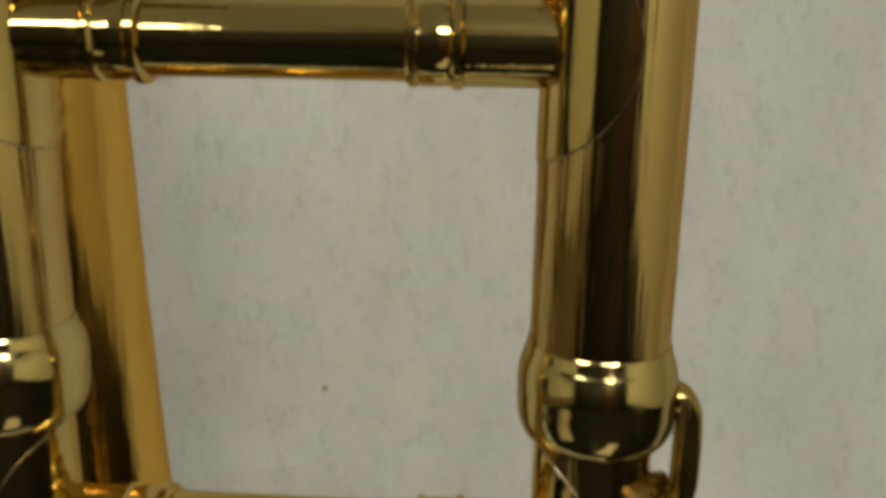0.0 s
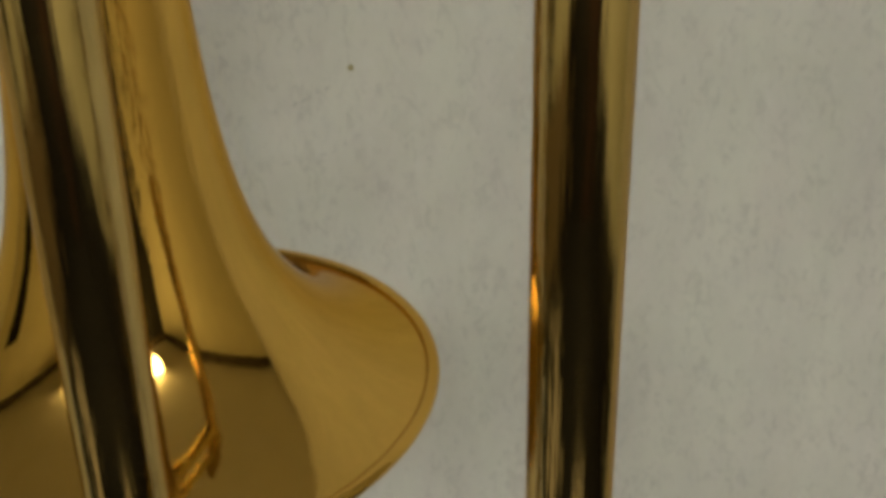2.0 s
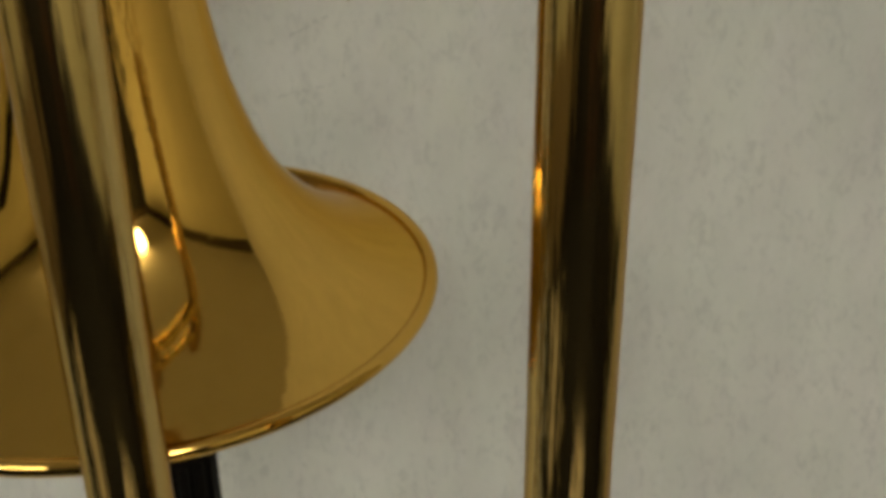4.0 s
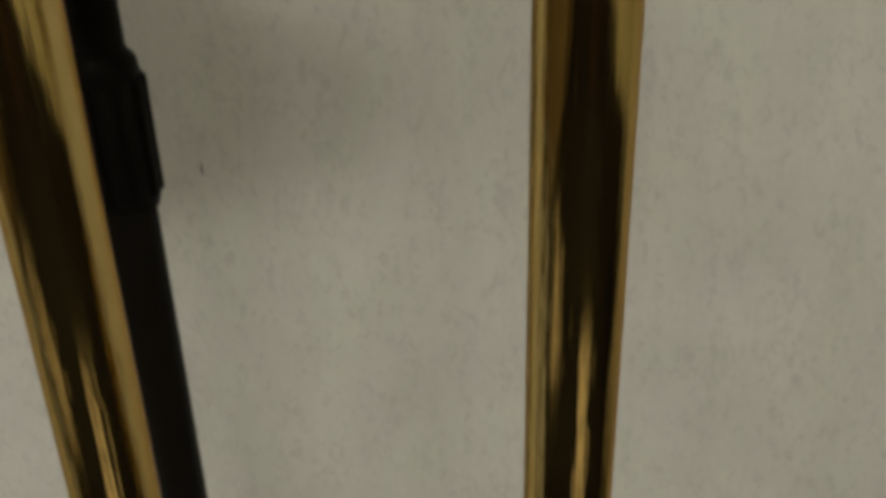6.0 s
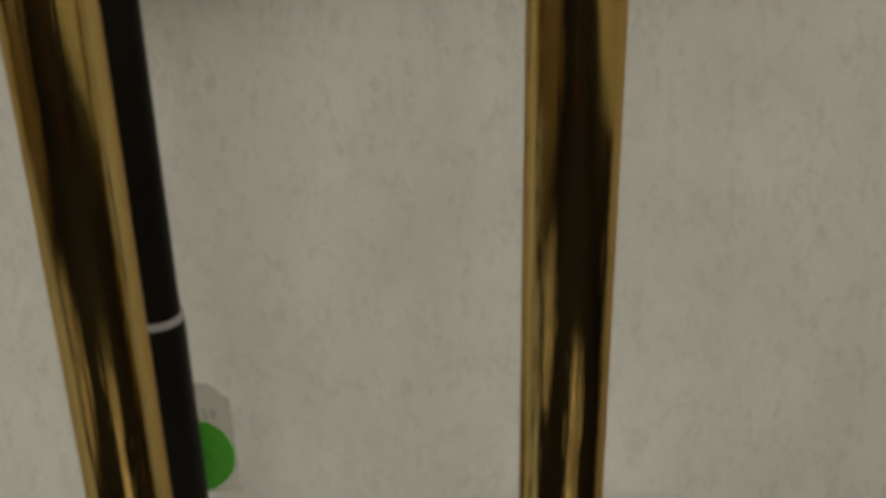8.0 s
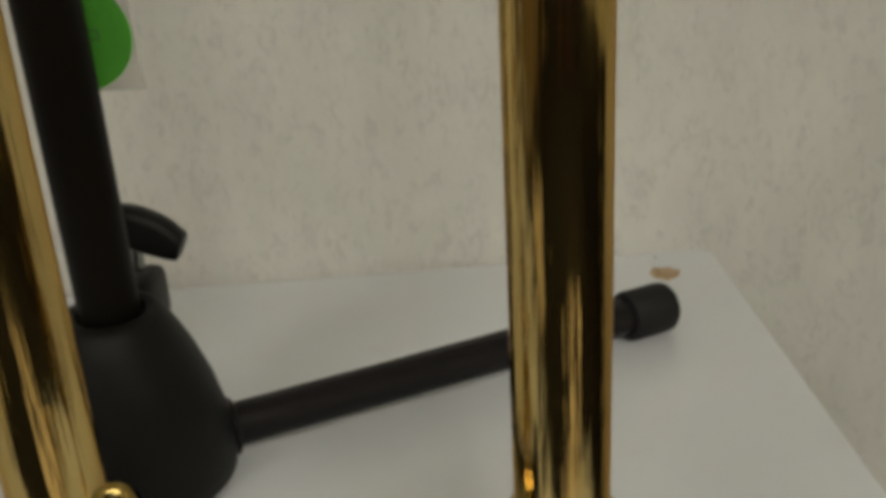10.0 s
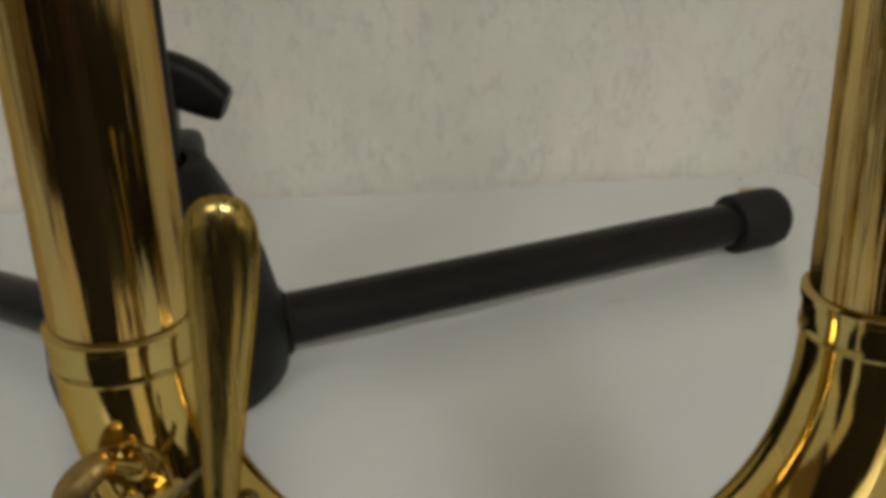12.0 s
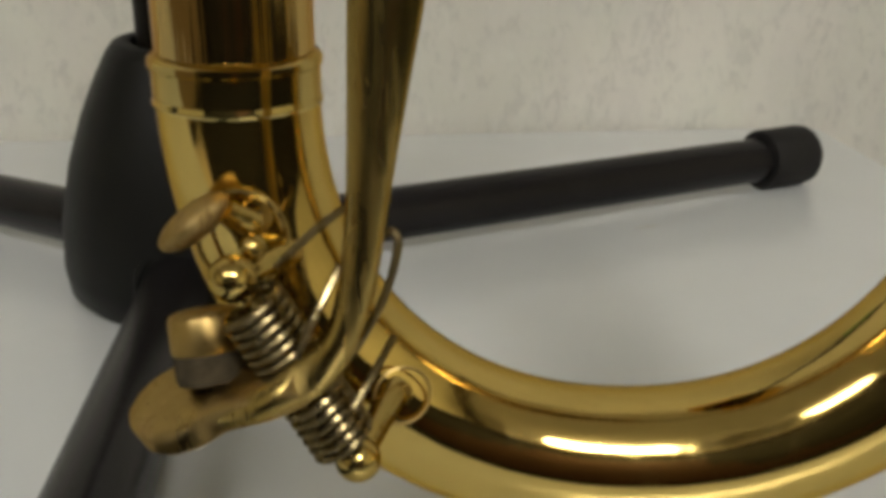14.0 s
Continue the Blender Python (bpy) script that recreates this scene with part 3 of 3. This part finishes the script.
def trombone():
    t = new("trombone")
    t.matrix_basis = FRAME
    tagged(t, "lacquered brass trombone hanging bell down on its stand", "trombone")
    for s in (-1, 1):
        slide_tube(t, s)
        cork_barrel(t, s)
    brace(t, 0.6555, 0.0058, -0.0269, -0.0198, 0.0174, 0.0243, "hand_brace")
    brace(t, 0.7288, 0.0053, -0.0251, -0.0184, 0.0159, 0.0228, "upper_brace")
    turn = lambda c: math.copysign(abs(c) ** (2 / 2.12), c)
    arc = [(HALF * turn(math.cos(a)), 0, BOW + 0.0437 * turn(math.sin(a))) for a in (math.pi + math.pi * i / 96 for i in range(97))]
    arc = [(-HALF, 0, BOW + 0.004)] + arc + [(HALF, 0, BOW + 0.004)]
    part("slide_bow", sweep(arc, (TUBE + 0.0004, TUBE + 0.0004), (0, 1, 0), 48, (False, False)), BOWBRASS, t, "bright curved brass bow")
    hook = [(0.0525, -0.001, 0.6806), (0.0540, -0.001, 0.6806), (0.0550, -0.001, 0.6796), (0.0555, -0.001, 0.6770), (0.0556, -0.001, 0.6720), (0.0555, -0.001, 0.6672), (0.0547, -0.001, 0.6650), (0.0532, -0.0015, 0.6645), (0.0519, -0.0025, 0.6658),
            (0.0514, -0.0035, 0.6680)]
    lock = part("slide_lock", sweep(smooth_line(hook, 5), (0.0018, 0.0026), (0, 1, 0), 20, (True, True), 4.0), KEYBRASS, t, "hooked slide lock lever")
    catch = box(TUBE - 0.0012, TUBE + 0.0017, -0.0021, 0.0021, -0.0034, 0.0034, 0.0008)
    catch.transform(Matrix.Translation((HALF, 0, 0.6658)) @ Matrix.Rotation(radians(-48), 4, "Z"))
    part("lock_catch", catch, OLD, lock)
    c, n, big = Vector(BELL[0]), Vector(BELL[1]).normalized(), BELL[2]
    m = FRAME.inverted() @ along(c, c + n)
    heights = [0.0005 + 0.36 * (i / 70) ** 2 for i in range(71)]
    outer = [(bell_radius(s), s) for s in heights]
    inner = [(r - 0.0006, s) for r, s in outer]
    bell = part("bell", revolve(outer + inner[::-1], m, 120, True), GOLD, t, "flared golden bell")
    part("rim", torus(m, big, 0.0021, 120, 14), GOLD, bell, "rolled bell rim")
    water_key(t)
    return t


trombone()


# ---- stand ----
HUB = Vector((-0.0865, -0.1900, 0.0))
LEAN = Vector((0.0265, -0.0992, 0.9947)).normalized()


def stand():
    st = new("trombone_stand")
    st.matrix_basis = Matrix.Translation(HUB)
    tagged(st, "black tripod instrument stand on the table", "instrument stand")
    m = along((0, 0, 0), LEAN)
    part("hub", revolve([(0.022, 0.0012), (0.0285, 0.002), (0.0311, 0.005), (0.0318, 0.011), (0.0309, 0.022), (0.0278, 0.036), (0.0236, 0.048), (0.0200, 0.056), (0.0166, 0.0625), (0.0148, 0.0648), (0.0125, 0.0655), (0.0108, 0.0650), (0.0106, 0.060)], m, 72), PLASTIC, st, "bell-shaped black plastic hub")
    part("lower_pole", revolve([(0.0093, 0.050), (0.0093, 0.2112)], m), POLE, st)
    part("tape_band", revolve([(0.0082, 0.2110), (0.0094, 0.2112), (0.0094, 0.2134), (0.0082, 0.2136)], m), TAPE_RING, st, "pale band where the poles slide together")
    part("upper_pole", revolve([(0.0083, 0.2080), (0.0083, 0.400), (0.0072, 0.402), (0.0072, 0.62), (0.004, 0.626)], m), POLE, st)
    sleeve = part("clamp_sleeve", revolve([(0.0083, 0.3735), (0.0095, 0.3742), (0.0099, 0.3760), (0.0099, 0.4160), (0.0095, 0.4188), (0.0072, 0.4215)], m), GRIP, st)
    for i in range(12):
        a = 2 * math.pi * i / 12
        r = box(0.0092, 0.0113, -0.0015, 0.0016, 0.3780, 0.4135, 0.0006)
        r.transform(m @ Matrix.Rotation(a, 4, "Z"))
        part("rib", r, GRIP, sleeve)
    part("bell_peg", revolve([(0.0086, 0.55), (0.016, 0.552), (0.0175, 0.56), (0.0150, 0.60), (0.0086, 0.62)], m), RUBBER, st, "black rubber cone inside the bell")
    for a in (24.8, 144.5, 274.0):
        d = Vector((math.cos(radians(a)), math.sin(radians(a)), 0))
        p, q = d * 0.012 + Vector((0, 0, 0.0118)), d * 0.2190 + Vector((0, 0, 0.0106))
        lm = along(p, q)
        length = (q - p).length
        leg = part("leg", revolve([(0.0077, 0.0), (0.0077, length - 0.004)], lm, 40), PAINT, st)
        part("rubber_foot", revolve([(0.0078, length - 0.0225), (0.0098, length - 0.0223), (0.0103, length - 0.0215), (0.0105, length - 0.005), (0.0101, length - 0.0022), (0.0088, length - 0.0006), (0.0070, length)], lm, 40), RUBBER, leg, "black rubber end cap")
        part("leg_socket", torus(Matrix.Translation(d * 0.0314 + Vector((0, 0, 0.0116))) @ lm.to_3x3().to_4x4(), 0.0090, 0.0011, 40, 10), PLASTIC, leg)
    off = -HUB
    tab = box(-0.0766, -0.0718, -0.2305, -0.2165, 0.0004, 0.0055, 0.0015)
    tab.transform(Matrix.Translation(off))
    part("hub_tab", tab, PLASTIC, st)
    lug = box(-0.098, -0.0795, -0.178, -0.147, 0.044, 0.0635, 0.004)
    lug.transform(Matrix.Translation(off))
    part("clamp_lug", lug, PLASTIC, st)
    part("knob_screw", revolve([(0.0027, 0.0), (0.0027, 0.012)], along(Vector((-0.0875, -0.156, 0.0615)) + off, Vector((-0.0865, -0.156, 0.0735)) + off), 20), SCREW, st, "grey metal screw")
    wing = smooth_line([(-0.1030, 0.0810, 0.0030), (-0.0990, 0.0815, 0.0048), (-0.0890, 0.0805, 0.0062), (-0.0800, 0.0764, 0.0063), (-0.0740, 0.0726, 0.0051), (-0.0716, 0.0712, 0.0043), (-0.0707, 0.0708, 0.0035)], 5)
    part("wing_knob", sweep([Vector((x, -0.156, z)) + off for x, z, h in wing], [(0.0058, 1.14 * h) for x, z, h in wing], (0, 0, 1), 32, (True, True), 3.0), PLASTIC, st, "rounded black wing knob")
    return st


stand()


# ---- small things ----
def sticker_tag():
    tag = new("sticker_tag")
    tag.matrix_basis = pose(-0.080, -0.192, 0.129)
    tagged(tag, "round green sticker on clear tape round the stand's pole", "sticker")
    bm = bmesh.new()
    outline = [(-0.0060, 0.0024), (0.0166, 0.0024), (0.0160, 0.012), (0.0157, 0.030), (0.0150, 0.0412), (0.0128, 0.0424), (0.0108, 0.0452), (0.0078, 0.0474), (0.002, 0.0478), (-0.0060, 0.0474)]
    lo = [bm.verts.new((x, 0.0002, z)) for x, z in outline]
    hi = [bm.verts.new((x, 0.0, z)) for x, z in outline]
    rings_to_faces(bm, [lo, hi], False, (True, True))
    part("tape", bm, FILM, tag, "clear yellowed tape", False)
    m = Matrix.Translation((0.0002, -0.0001, 0.018)) @ pose(0, 0, 0, 90, 0, 0)
    part("green_disc", revolve([(0.0150, 0.0), (0.0150, 0.0002)], m, 64), GREEN, tag, "round green paper disc")
    for x, z, dx, dz in ((0.0005, 0.0385, 0.0008, -0.0032), (0.0022, 0.0370, 0.0006, -0.0026), (0.0045, 0.0376, 0.0009, -0.0010), (0.0058, 0.0362, 0.0003, -0.0030), (0.0080, 0.0370, 0.0006, -0.0012), (0.0075, 0.0352, 0.0016, -0.0018), (0.0092, 0.0366, 0.0003, -0.0025)):
        part("pencil_stroke", sweep([(x, -0.0003, z), (x + dx, -0.0003, z + dz)], (0.00026, 0.0001), (0, 1, 0), 6), PENCIL, tag)
    for x, z, dx, dz in ((0.0005, 0.0195, 0.005, 0.0003), (0.0055, 0.0198, 0.0004, -0.0026), (0.0059, 0.0172, -0.005, 0.0)):
        part("pencil_stroke", sweep([(x, -0.0006, z), (x + dx, -0.0006, z + dz)], (0.00016, 0.0001), (0, 1, 0), 6), PENCIL, tag)
    return tag


sticker_tag()


def crumb(x, y, r, seed):
    rnd = random.Random(seed)
    bm = bmesh.new()
    bmesh.ops.create_icosphere(bm, subdivisions=2, radius=r)
    for v in bm.verts:
        v.co *= 0.8 + 0.4 * rnd.random()
        v.co.z = v.co.z * 0.6 + r * 0.55
    ob = link("crumb", bm, PENCIL)
    ob.matrix_basis = pose(x, y, 0.0)
    return tagged(ob, "tiny dark crumb lying on the white table", "crumb", "crumbs")


crumb(0.0035, -0.2640, 0.0006, 1)
crumb(0.1267, -0.0125, 0.0006, 2)
